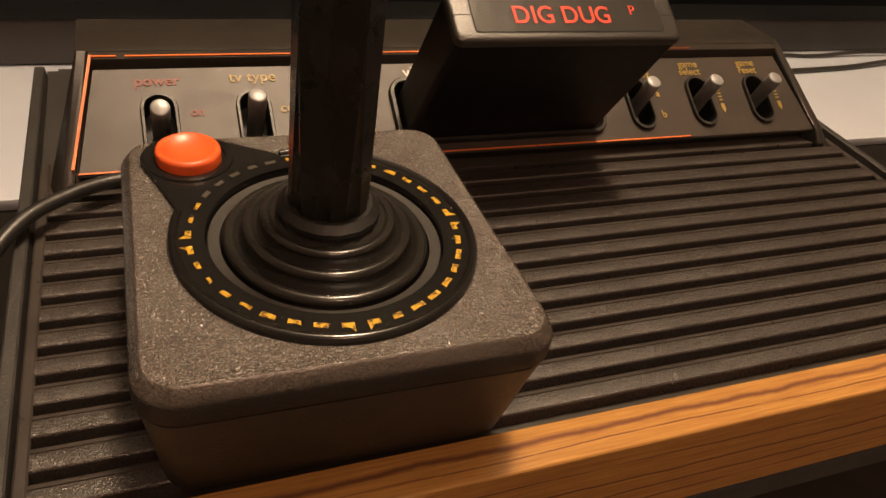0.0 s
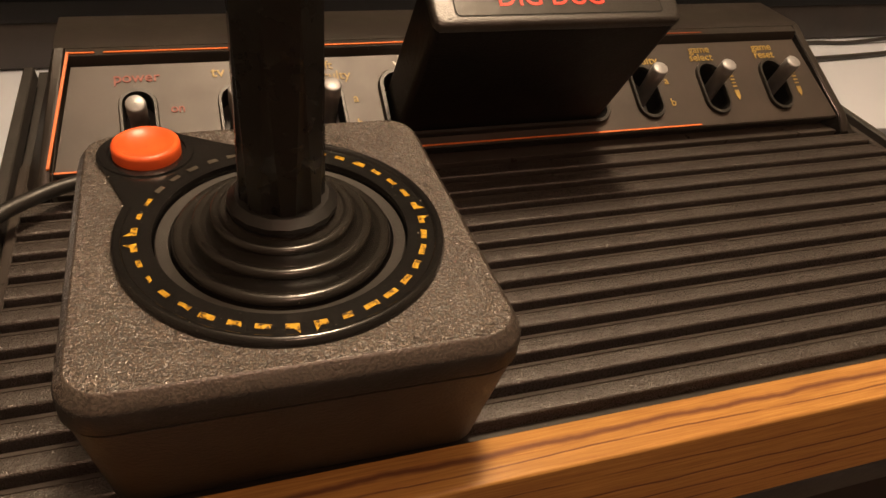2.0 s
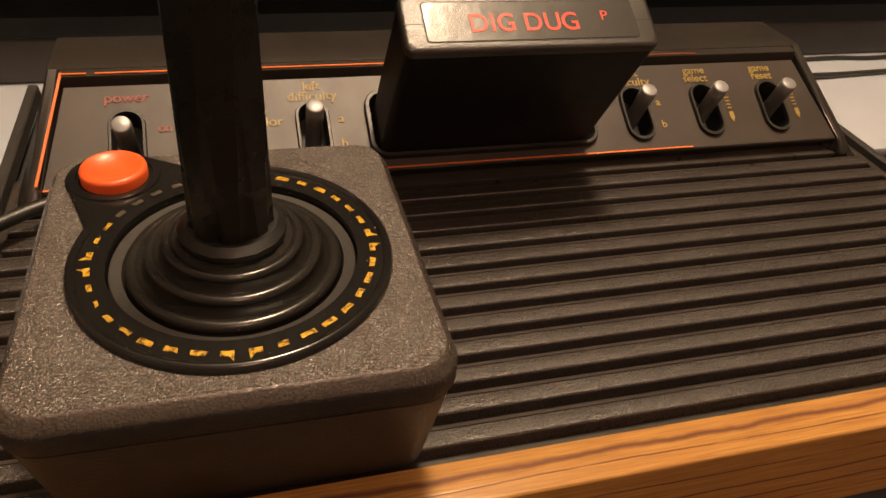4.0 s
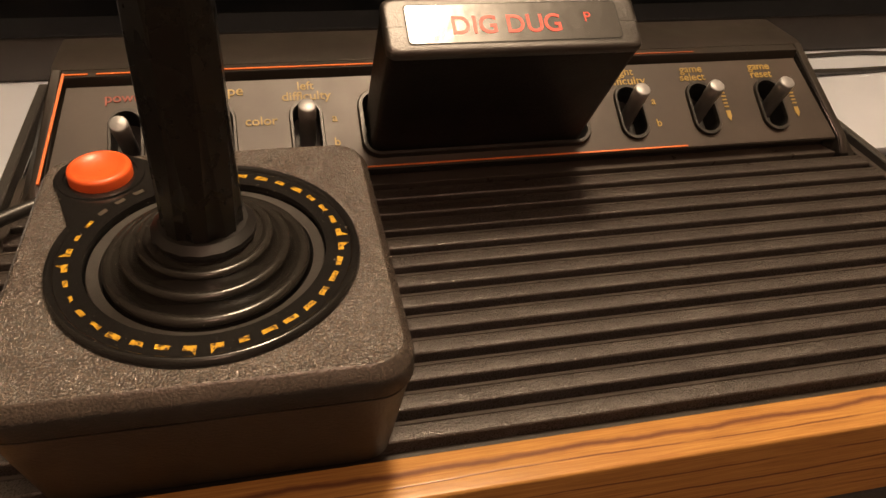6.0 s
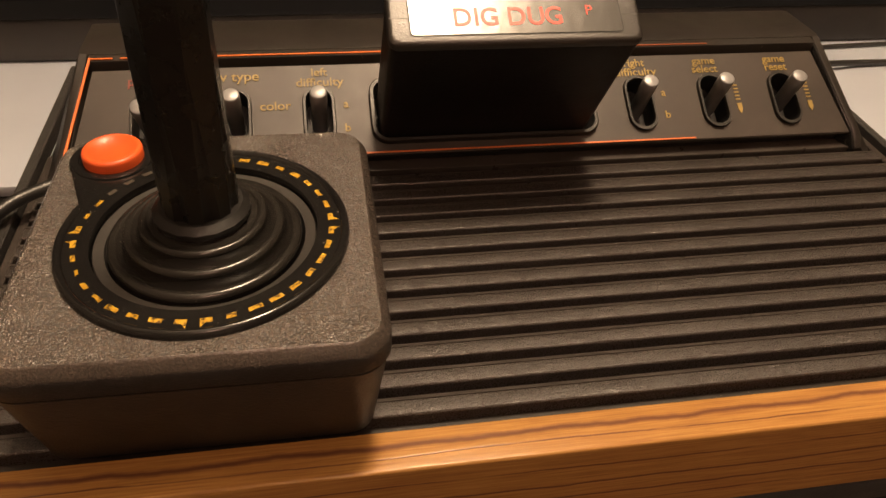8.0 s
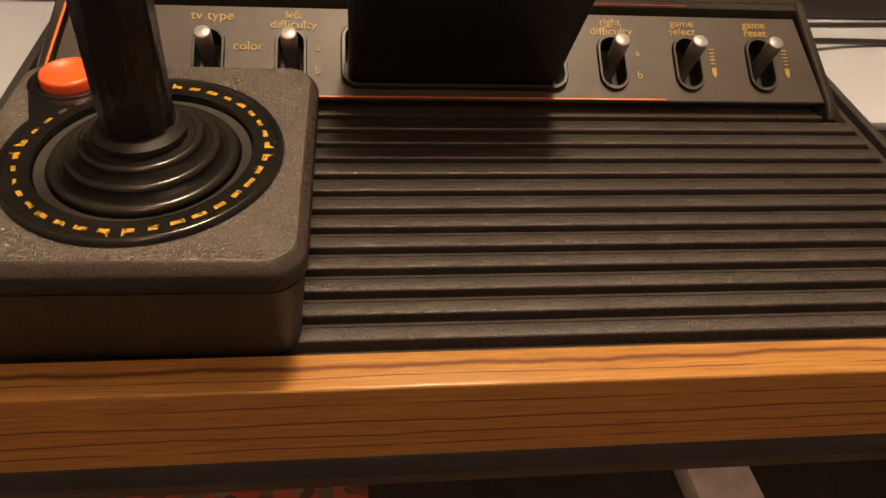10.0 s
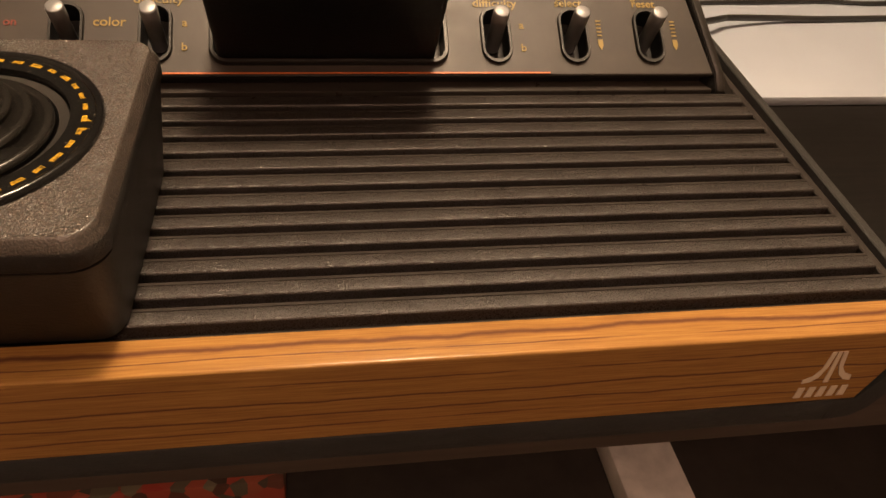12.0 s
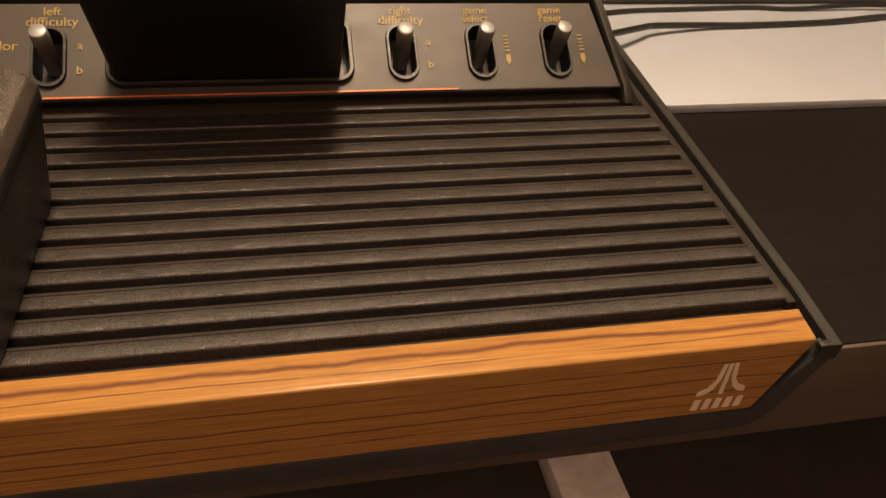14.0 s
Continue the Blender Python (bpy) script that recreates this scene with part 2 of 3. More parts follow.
def tube(points, radius, parent, name, material, label="", steps=12, fine=10):
    """A round cable through the points."""
    P = [Vector(p) for p in points]
    P = [2 * P[0] - P[1]] + P + [2 * P[-1] - P[-2]]
    line = []
    for a, b, c, d in zip(P, P[1:], P[2:], P[3:]):
        for i in range(fine):
            t = i / fine
            line.append(0.5 * ((2 * b) + (c - a) * t + (2 * a - 5 * b + 4 * c - d) * t * t + (3 * b - a - 3 * c + d) * t ** 3))
    line.append(P[-2])
    rings = []
    for i, p in enumerate(line):
        d = (line[min(i + 1, len(line) - 1)] - line[max(i - 1, 0)]).normalized()
        s = d.cross(Vector((0, 0, 1))).normalized()
        u = s.cross(d)
        rings.append([p + radius * (math.cos(2 * math.pi * k / steps) * s + math.sin(2 * math.pi * k / steps) * u) for k in range(steps)])
    return part(name, loft(rings), material, parent, label, smooth=60)


def slab(outline, z0, z1, m=None):
    """A flat outline of (x, y), given a thickness."""
    bm = loft([[(x, y, z0) for x, y in outline], [(x, y, z1) for x, y in outline]])
    if m is not None:
        bm.transform(m)
    return bm


def lettering(text, size, m, name, material, parent, label="", depth=0.00012, stretch=1.0, bold=0.0):
    """Words in the built-in font as a thin mesh, the foot of their middle at m."""
    cu = bpy.data.curves.new("words", "FONT")
    cu.body, cu.size, cu.align_x, cu.extrude, cu.offset = text, size, "CENTER", depth, bold
    tmp = bpy.data.objects.new("words", cu)
    scene.collection.objects.link(tmp)
    me = bpy.data.meshes.new_from_object(tmp.evaluated_get(bpy.context.evaluated_depsgraph_get()))
    bpy.data.objects.remove(tmp)
    bpy.data.curves.remove(cu)
    me.name = name
    me.transform(m @ Matrix.Diagonal((stretch, 1, 1, 1)))
    me.materials.clear()
    me.materials.append(material)
    ob = new(name, me)
    ob.parent = parent
    if label:
        ob["label"] = label
    return ob


# ---- the room ----
R = dict(x0=-1.6, x1=2.2, y0=-2.2, y1=0.75, z0=-0.72, z1=1.80)


def structure(name, bm, material, label, category):
    return tagged(part(name, bm, material), label, category, kind="structure")


structure("floor", box(R["x0"], R["x1"], R["y0"], R["y1"], R["z0"] - 0.1, R["z0"]), FLOORM, "dark brown carpet floor below the desk", "floor")
structure("ceiling", box(R["x0"], R["x1"], R["y0"], R["y1"], R["z1"], R["z1"] + 0.1), CEIL, "plain white painted ceiling", "ceiling")
structure("wall_north", box(R["x0"], R["x1"], R["y1"], R["y1"] + 0.1, R["z0"], R["z1"]), WALLM, "plain painted wall behind the television", "wall")
structure("wall_south", box(R["x0"], R["x1"], R["y0"] - 0.1, R["y0"], R["z0"], R["z1"]), WALLM, "plain painted wall of the room", "wall")
structure("wall_west", box(R["x0"] - 0.1, R["x0"], R["y0"], R["y1"], R["z0"], R["z1"]), WALLM, "plain painted wall of the room", "wall")
structure("wall_east", box(R["x1"], R["x1"] + 0.1, R["y0"], R["y1"], R["z0"], R["z1"]), WALLM, "plain painted wall of the room", "wall")

# two round ceiling lamps out of view, the light of the room: one over the desk, one further back, added as fill for the
# front faces
for lx, ly, watts in ((0.17, 0.17, 107.0), (-0.02, -1.35, 24.0)):
    lamp = thing("ceiling_lamp", pose(lx, ly, R["z1"]), "assumed round warm ceiling lamp, out of view", "lamp", "ceiling lamps")
    part("lamp_base", lathe([(0.13, -0.0002), (0.13, -0.030), (0.12, -0.036), (0.0001, -0.036)], 48), WHITE, lamp, smooth=40)
    light = bpy.data.lights.new("lamp_light", "POINT")
    light.shadow_soft_size, light.energy, light.color = 0.13, watts, WARM if ly > 0 else FILL_TINT
    lob = new("lamp_light", light)
    lob.parent = lamp
    lob.location = (0, 0, -0.145)

# desk, with its lower shelf
DX0, DX1, DY0, DY1 = -0.75, 0.95, 0.014, 0.70
desk = thing("desk", pose(0, 0, 0), "black-brown laminate desk with a lower shelf", "desk")
part("desk_top", box(DX0, DX1, DY0 + 0.002, DY1, -0.045, 0.0, 0.0008), DESK, desk, smooth=40)
part("edge_band", box(DX0, DX1, DY0, DY0 + 0.0019, -0.045, -0.0003, 0.0005), EDGE, desk, "dark brown edge band", smooth=40)
part("shelf", box(DX0 + 0.05, DX1 - 0.05, DY0 + 0.04, DY1, -0.243, -0.2152, 0.0012), SHELF, desk, smooth=40)
for lx in (DX0, DX1 - 0.05):
    part("side_panel", box(lx, lx + 0.05, DY0 + 0.012, DY1, R["z0"], -0.0452, 0.001), DESK, desk, smooth=40)

# ---- the game console ----
CX = 0.0090                       # the console's middle
console = thing("game_console", BASE, "black ribbed game console with woodgrain front and six metal switches", "game console")
RAIL, RIBX = 0.1668, (-0.1503, 0.1683)      # outer side of the rails from the middle; the ribs' ends


def rail_z(y):
    """The rails climb a little over the deck towards the back."""
    return 0.0010 + 0.0105 * max(0.0, y)


# lower shell: sides and front lean in towards the foot
shell = loft([[(CX - w, y0, z), (CX + w, y0, z), (CX + w, y1, z), (CX - w, y1, z)] for w, y0, y1, z in
              ((0.1435, -0.0155, 0.205, -0.0390), (0.1450, -0.0190, 0.207, -0.0350), (0.1600, -0.0205, 0.212, -0.0075), (0.1640, -0.0205, 0.212, -0.0052))])
bmesh.ops.bevel(shell, geom=[e for e in shell.edges if abs(e.verts[0].co.z - e.verts[1].co.z) > 1e-4], offset=0.002, segments=2, affect="EDGES")
part("lower_shell", shell, BLACK, console, "dark grey plastic lower shell", smooth=35)
for side in (-1, 1):
    # side rail: a narrow flat top with a sloped inner flank down to the deck
    prof = ((0.0, -0.0062), (0.0, -0.0004), (0.0005, 0.0), (0.0031, 0.0), (0.0036, -0.0004), (0.0042, -0.0050))
    rail = loft([[(CX + side * (RAIL - max(0.0, -y) * 0.06 - a), y, rail_z(y) + b) for a, b in prof] for y in (-0.0253, -0.010, 0.0, 0.060, 0.130, 0.1965)])
    part("side_rail", rail, BLACK, console, smooth=30)
    xa, xb = CX + side * (RAIL - 0.0046), CX + side * (RAIL - 0.0085)
    part("front_return", box(min(xa, xb), max(xa, xb), -0.0253, -0.0230, -0.0012, 0.0011, 0.0004), BLACK, console, smooth=40)
    out = [(CX + side * p, q) for p, q in ((0.1600, -0.0012), (0.1652, -0.0012), (0.1646, -0.0030), (0.1560, -0.0240), (0.1530, -0.0300), (0.1485, -0.0338), (0.1400, -0.0348), (0.1400, -0.0253), (0.1466, -0.0252))]
    part("front_corner", loft([[(p, y, q) for p, q in out] for y in (-0.0252, -0.0206)]), GREYBASE, console, smooth=30)
part("base_lip", box(CX - 0.1402, CX + 0.1402, -0.0253, -0.0206, -0.0348, -0.0253, 0.0006, 2), GREYBASE, console, smooth=40)
for fx in (-0.12, 0.12):
    for fy in (0.03, 0.18):
        part("rubber_foot", box(CX + fx - 0.01, CX + fx + 0.01, fy - 0.008, fy + 0.008, -0.0480 - fy * 0.0699, -0.0389, 0.001), RUBBER, console)

# ribbed deck: pebbled ribs with a smooth lowered step along their back edge
part("deck", box(CX - 0.1632, CX + 0.1632, -0.0100, 0.128, -0.0050, -0.0040), SMOOTH, console)
PITCH, RIBS, FIRST = 0.009453, 12, -0.00675
TOP = [(0, -0.0042), (0.0, -0.0006), (0.0002, -0.0002), (0.0005, 0.0), (0.0045, 0.0), (0.0048, -0.0001), (0.0049, -0.0005), (0.0049, -0.0042)]
BACK = [(0.0049, -0.0042), (0.0049, -0.0006), (0.0051, -0.0001), (0.0062, -0.0002), (0.0065, -0.0006), (0.0066, -0.0012), (0.0066, -0.0042)]
for i in range(RIBS):
    y = FIRST + 0.0014 + PITCH * i
    rib = part("rib", loft([[(x, y + a, b) for a, b in TOP] for x in RIBX]), RIB, console, smooth=30)
    part("back_step", loft([[(x, y + a, b) for a, b in BACK] for x in RIBX]), STEP, rib, smooth=30)
part("deck_strip", box(RIBX[0], RIBX[1], FIRST + 0.0014 + PITCH * RIBS, 0.1290, -0.0042, 0.0, 0.0005), STEP, console, smooth=30)
for side, x in zip((-1, 1), RIBX):
    part("deck_margin", loft([[(x + side * a, y, z) for a, z in ((0.0001, -0.0042), (0.0001, -0.0010), (0.0006, -0.0006), (0.0026, -0.0006), (0.0031, -0.0010), (0.0031, -0.0042))] for y in (-0.0066, 0.1290)]), STEP, console, smooth=30)

# hump with the recessed switch panel, whose front lip stands out over a shaded gap
A0 = 32.0
PM = Matrix.Translation((0, 0.1105, 0.0052)) @ pose(0, 0, 0, A0, 0, 0)     # the panel's own plane


def hump_side(side, steps):
    """One side wall of the hump's frame: (outward, up) offsets along its sloping top edge."""
    rings = []
    for y, zt, half in ((0.1066, 0.0002, 0.1552), (0.1104, 0.0064, 0.1542), (0.1476, 0.0306, 0.1480)):
        rings.append([(CX + side * (half + a), y, zt + b if b > -0.5 else -0.0042) for a, b in steps])
    return loft(rings)


for side in (-1, 1):
    wall = hump_side(side, ((0.0062, -1.0), (0.0003, -0.0012), (-0.0002, -0.0003), (-0.0006, 0.0), (-0.0031, 0.0), (-0.0034, -0.0003), (-0.0035, -1.0)))
    part("panel_side", wall, SMOOTH, console, "raised black frame beside the switch panel", smooth=30)
    kerb = hump_side(side, ((-0.0036, -0.0110), (-0.0036, -0.0006), (-0.0038, -0.0003), (-0.0041, -0.0005), (-0.0064, -0.0110)))
    part("panel_kerb", kerb, GLOSS if side > 0 else SMOOTH, console, smooth=30)
back_wall = loft([[(CX + sx * w, y, z) for sx, w in ((-1, 0.1440), (1, 0.1440))] + [(CX + sx * w, y2, z2) for sx, w in ((1, 0.1442), (-1, 0.1442))]
                  for y, z, y2, z2 in ((0.1442, 0.0230, 0.1700, 0.0200), (0.1437, 0.0286, 0.1700, 0.0270), (0.1439, 0.0294, 0.1700, 0.0290), (0.1476, 0.0302, 0.1700, 0.0301))])
part("panel_back_wall", back_wall, SMOOTH, console, smooth=30)
rear = loft([[(CX + sx * (w + 0.004), y, z0) for sx in (-1, 1)] + [(CX + sx * w, y, z1) for sx in (1, -1)]
             for y, w, z0, z1 in ((0.1477, 0.1476, -0.004, 0.0304), (0.1500, 0.1480, -0.004, 0.0308), (0.1745, 0.1478, -0.004, 0.0306), (0.1790, 0.1470, -0.004, 0.0290), (0.206, 0.1440, -0.004, 0.0))])
part("rear_hood", rear, SMOOTH, console, smooth=30)
part("gap_wall", box(CX - 0.1515, CX + 0.1515, 0.1150, 0.1165, -0.0040, 0.0072), SMOOTH, console)


def oval(hw, v0, v1, n=10):
    r, c0, c1 = hw, v0 + hw, v1 - hw
    return [(r * math.cos(math.pi * i / n), c1 + r * math.sin(math.pi * i / n)) for i in range(n + 1)] + \
           [(-r * math.cos(math.pi * i / n), c0 - r * math.sin(math.pi * i / n)) for i in range(n + 1)]


SLOTS = [(-0.1150, 0.0172, -3.0), (-0.0842, 0.0165, 8.4), (-0.0538, 0.0165, 8.4), (0.0720, 0.0165, 8.4), (0.1033, 0.0165, 8.4), (0.1343, 0.0165, 8.4)]
WELL = [(a, b) for a, b, c in rounded(0.0425, 0.0125, 0.0055, 0.0, 0.0090, 0.0180)]


def pierced(outline, holes, m):
    """A flat sheet with holes in it."""
    bm = bmesh.new()
    edges = []
    for ring in (outline, *holes):
        vs = [bm.verts.new((x, y, 0)) for x, y in ring]
        edges += [bm.edges.new((a, b)) for a, b in zip(vs, vs[1:] + vs[:1])]
    bmesh.ops.triangle_fill(bm, use_beauty=True, use_dissolve=False, edges=edges)
    bm.transform(m)
    return bm


PANEL_OUT = [(CX - 0.1498, 0.0006), (CX + 0.1498, 0.0006), (CX + 0.1432, 0.0388), (CX - 0.1432, 0.0388)]
panel = part("switch_panel", pierced(PANEL_OUT, [[(x + a, b) for a, b in oval(0.0054, 0.0056, 0.0286)] for x, _, _ in SLOTS] + [WELL], PM), PANEL, console, "satin brown-black switch panel")
# the panel's thick front lip, a black edge with the orange line along its brow
lip = loft([[(x, y, z) for y, z in ((0.0006, -0.0001), (0.0001, -0.0004), (0.0003, -0.0026), (0.0050, -0.0030))] for x in (CX - 0.1498, CX + 0.1498)], closed=False, caps=(False, False))
lip.transform(PM)
part("panel_lip", lip, SMOOTH, console, smooth=30)


def stripe(x0, x1, v, w, material, label):
    return part("pinstripe", slab([(x0, v), (x1, v), (x1, v + w), (x0, v + w)], 0.00005, 0.00030, PM), material, console, label)


stripe(CX - 0.1510, CX + 0.0830, 0.0007, 0.0006, ORANGE, "orange pinstripe")
# along the top and one side of the frame
for xa, xb in ((-0.1345, -0.1266), (-0.1240, -0.0070)):
    part("pinstripe", box(xa, xb, 0.1444, 0.1453, 0.0297, 0.0301, 0.0001), ORANGE, console, "orange pinstripe")
# the top line goes on in a darker orange to the right
part("pinstripe", box(CX - 0.0159, CX + 0.096, 0.1444, 0.1451, 0.0297, 0.0300, 0.0001), DARKORANGE, console, "darker orange pinstripe")
part("pinstripe", loft([[(CX - h - 0.0004, y, z), (CX - h + 0.0005, y, z), (CX - h + 0.0005, y, z + 0.0005), (CX - h - 0.0004, y, z + 0.0005)] for h, y, z in ((0.1512, 0.1105, 0.0077), (0.1436, 0.1452, 0.0298))]), ORANGE, console, "orange pinstripe")

# switches: slot bezel, dark slot, metal lever
for x, foot, lean in SLOTS:
    m = PM @ Matrix.Translation((x, 0, 0))
    o, i1 = oval(0.0060, 0.0050, 0.0292), oval(0.0047, 0.0063, 0.0279)
    bez = loft([[(a, b, 0.0) for a, b in o], [(a, b, 0.0009) for a, b in o], [(a * 0.95, b, 0.0014) for a, b in o], [(a * 1.04, b, 0.0014) for a, b in i1], [(a, b, 0.0010) for a, b in i1], [(a, b, -0.0004) for a, b in i1]], caps=(False, False))
    bez.transform(m)
    sw = part("switch_bezel", bez, BEZ, console, smooth=40)
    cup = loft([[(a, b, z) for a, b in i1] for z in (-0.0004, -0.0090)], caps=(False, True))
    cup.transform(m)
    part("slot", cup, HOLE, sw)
    lev = lathe([(0.0029, 0.0), (0.0029, 0.0150), (0.0031, 0.0152), (0.0031, 0.0208), (0.0029, 0.0213), (0.0025, 0.0215), (0.0001, 0.0216)], 24, caps=(True, False))
    lev.transform(m @ Matrix.Translation((0, foot, -0.0080)) @ pose(0, 0, 0, -lean, 0, 0))
    part("lever", lev, CHROME, sw, "brushed metal toggle lever", smooth=50)


def words(text, x, v, size, material, stretch=1.0, bold=0.00004):
    """Printed words on the panel, their middle at (x, v)."""
    lettering(text, size, PM @ Matrix.Translation((x, v - 0.26 * size, 0.0002)), "lettering", material, panel, stretch=stretch, bold=bold)


words("power", -0.1148, 0.0335, 0.0052, REDPRINT, 1.05)
words("on", -0.1030, 0.0212, 0.0044, REDPRINT)
words("tv type", -0.0832, 0.0342, 0.0055, YELLOW, 1.05)
words("color", -0.0697, 0.0214, 0.0050, YELLOW, 1.05)
for x in (-0.0530, 0.0727):
    words("left" if x < 0 else "right", x, 0.0352, 0.0048, YELLOW, 1.0)
    words("difficulty", x, 0.0309, 0.0050, YELLOW, 1.05)
words("game", 0.1029, 0.0352, 0.0048, YELLOW, 1.0)
words("select", 0.1026, 0.0314, 0.0048, YELLOW, 1.0)
words("game", 0.1341, 0.0352, 0.0048, YELLOW, 1.0)
words("reset", 0.1341, 0.0314, 0.0048, YELLOW, 1.0)
for x in (-0.0437, 0.0826):
    words("a", x, 0.0213, 0.0046, YELLOW)
    words("b", x, 0.0114, 0.0046, YELLOW)
words("vi", -0.0255, 0.0345, 0.0070, WHITEPRINT)
for x in (0.1140, 0.1452):
    for k in range(5):
        v = 0.0234 - k * 0.0016
        part("mark", slab([(x - 0.0010, v), (x + 0.0010, v), (x + 0.0010, v + 0.0006), (x - 0.0010, v + 0.0006)], 0.0001, 0.0003, PM), YELLOW, panel)
    part("arrow", slab([(x - 0.0010, 0.0155), (x - 0.0010, 0.0128), (x, 0.0108), (x + 0.0010, 0.0128), (x + 0.0010, 0.0155)], 0.0001, 0.0003, PM), YELLOW, panel)

# cartridge well
well = rounded(0.0440, 0.0138, 0.0065, 0.0, 0.0090, 0.0180)
inner = rounded(0.0424, 0.0122, 0.0050, 0.0, 0.0090, 0.0180)
w = loft([[(a, b, 0.0) for a, b, c in well], [(a, b, 0.0016) for a, b, c in well], [(a, b, 0.0022) for a, b, c in rounded(0.0436, 0.0134, 0.0062, 0.0, 0.0090, 0.0180)], [(a, b, 0.0022) for a, b, c in inner], [(a, b, -0.010) for a, b, c in inner]], caps=(False, True))
w.transform(PM)
part("cartridge_well", w, BEZ, console, smooth=40)

# woodgrain front strip: top band, rounded arris and face, mitred at both ends
WP = [(-0.0105, -0.0005), (-0.0107, 0.0008), (-0.0110, 0.0011), (-0.0218, 0.0012), (-0.0222, 0.0011), (-0.0225, 0.0008), (-0.0226, 0.0004), (-0.0227, -0.0003), (-0.0252, -0.0245), (-0.0248, -0.0252), (-0.0105, -0.0245)]
ends = []
for side in (-1, 1):
    ends.append([(CX + side * (0.1594 - 0.0012 * (y + 0.0105 < -0.009) - 0.0125 * max(0.0, min(1.0, -z / 0.0250))), y, z) for y, z in WP])
wood = part("woodgrain_front", loft(ends), WOOD, console, "orange-brown woodgrain laminate front", smooth=35)
BADGE = Matrix.Translation((0.1428, -0.0243, -0.0169)) @ pose(0, 0, 0, 84.0, 0, 0)
for pts in ([(-0.0009, 0.0), (0.0006, 0.0), (0.0008, 0.0118), (-0.0004, 0.0118)],
            [(-0.0076, 0.0), (-0.0076, 0.0014), (-0.0050, 0.0026), (-0.0031, 0.0055), (-0.0021, 0.0118), (-0.0008, 0.0118), (-0.0015, 0.0062), (-0.0030, 0.0022), (-0.0052, 0.0004)],
            [(0.0072, 0.0004), (0.0050, 0.0008), (0.0030, 0.0028), (0.0016, 0.0064), (0.0012, 0.0118), (0.0025, 0.0118), (0.0031, 0.0059), (0.0047, 0.0034), (0.0072, 0.0022)]):
    part("badge_mark", slab(pts, 0.0002, 0.0004, BADGE), CREAM, wood)
for k in range(5):
    x = -0.0082 + k * 0.0034
    part("badge_bar", slab([(x, -0.0058), (x + 0.0022, -0.0058), (x + 0.0026, -0.0018), (x + 0.0006, -0.0018)], 0.0002, 0.0004, BADGE), CREAM, wood)

# ---- cartridge ----
cart = thing("game_cartridge", BASE @ PM @ pose(0.0077, 0.0158, 0), "black plastic game cartridge standing in the console's slot", "game cartridge")
body = loft([rounded(0.0398, 0.0096, 0.0025, -0.004, n=4), rounded(0.0398, 0.0096, 0.0025, 0.0573, n=4)])
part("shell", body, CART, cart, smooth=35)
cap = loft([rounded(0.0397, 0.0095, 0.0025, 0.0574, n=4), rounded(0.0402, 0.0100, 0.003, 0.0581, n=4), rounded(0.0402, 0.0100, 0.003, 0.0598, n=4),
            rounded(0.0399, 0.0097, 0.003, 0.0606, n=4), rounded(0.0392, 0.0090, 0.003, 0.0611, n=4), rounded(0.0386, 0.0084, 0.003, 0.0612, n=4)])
part("top_rim", cap, CARTTOP, cart, "glossy black rim, its sheen painted in as lighter grey", smooth=35)
for sx in (-1, 1):
    part("mould_seam", box(sx * 0.0365 - 0.0030, sx * 0.0365 + 0.0030, -0.0006, -0.0003, 0.0610, 0.06128), SMOOTH, cart)
part("label_recess", slab([(a, b) for a, b, c in rounded(0.0337, 0.0071, 0.0014, 0, n=4)], 0.0611, 0.06130), HOLE, cart)
lab = part("end_label", slab([(a, b) for a, b, c in rounded(0.0333, 0.0067, 0.0012, 0, n=4)], 0.0611, 0.06145), LABEL, cart, "glossy black label with red title", smooth=35)
for ch, x in zip("DIGDUG", (-0.0172, -0.0128, -0.0087, -0.0002, 0.0060, 0.0117)):
    lettering(ch, 0.0089, pose(x, -0.0037, 0.0615), "title_letter", TITLE, lab, depth=0.0001, stretch=0.92, bold=0.0001)
lettering("P", 0.0050, pose(0.0232, -0.0006, 0.0615), "title", TITLE, lab, depth=0.0001)

# ---- joystick ----
JOY_LONG = 1.05                   # the joystick is a little longer than wide
joy = thing("joystick", BASE @ pose(-0.0843, 0.0278, 0.0002, 0, 0, -0.6) @ Matrix.Diagonal((1, JOY_LONG, 1, 1)), "black pebbled joystick with orange button standing on the console", "joystick")
H = 0.0389
SEAM = H - 0.0082
low = loft([rounded(0.0386, 0.0350, 0.006, 0.0), rounded(0.0392, 0.0356, 0.007, 0.0008), rounded(0.0421, 0.0426, 0.008, SEAM - 0.0009)])
part("lower_shell", low, LOWER, joy, smooth=35)
part("seam", loft([rounded(0.0414, 0.0419, 0.008, SEAM - 0.0010), rounded(0.0414, 0.0419, 0.008, SEAM + 0.0001)]), SMOOTH, joy, smooth=35)
# cover: short upright rim, then a broad chamfer up to the flat top
rim_band = loft([rounded(0.0424, 0.0429, 0.0085, SEAM), rounded(0.0428, 0.0432, 0.0085, SEAM + 0.0005), rounded(0.0428, 0.0432, 0.0085, H - 0.0036), rounded(0.0426, 0.0430, 0.0085, H - 0.0030)], caps=(True, False))
part("cover_band", rim_band, BLACK, joy, "smooth black plastic edge", smooth=40)
slope = loft([rounded(0.0426, 0.0430, 0.0085, H - 0.0030), rounded(0.0422, 0.0427, 0.0083, H - 0.0021), rounded(0.0410, 0.0415, 0.0074, H - 0.0005), rounded(0.0407, 0.0412, 0.0071, H - 0.0001), rounded(0.0404, 0.0410, 0.0068, H)], caps=(False, False))
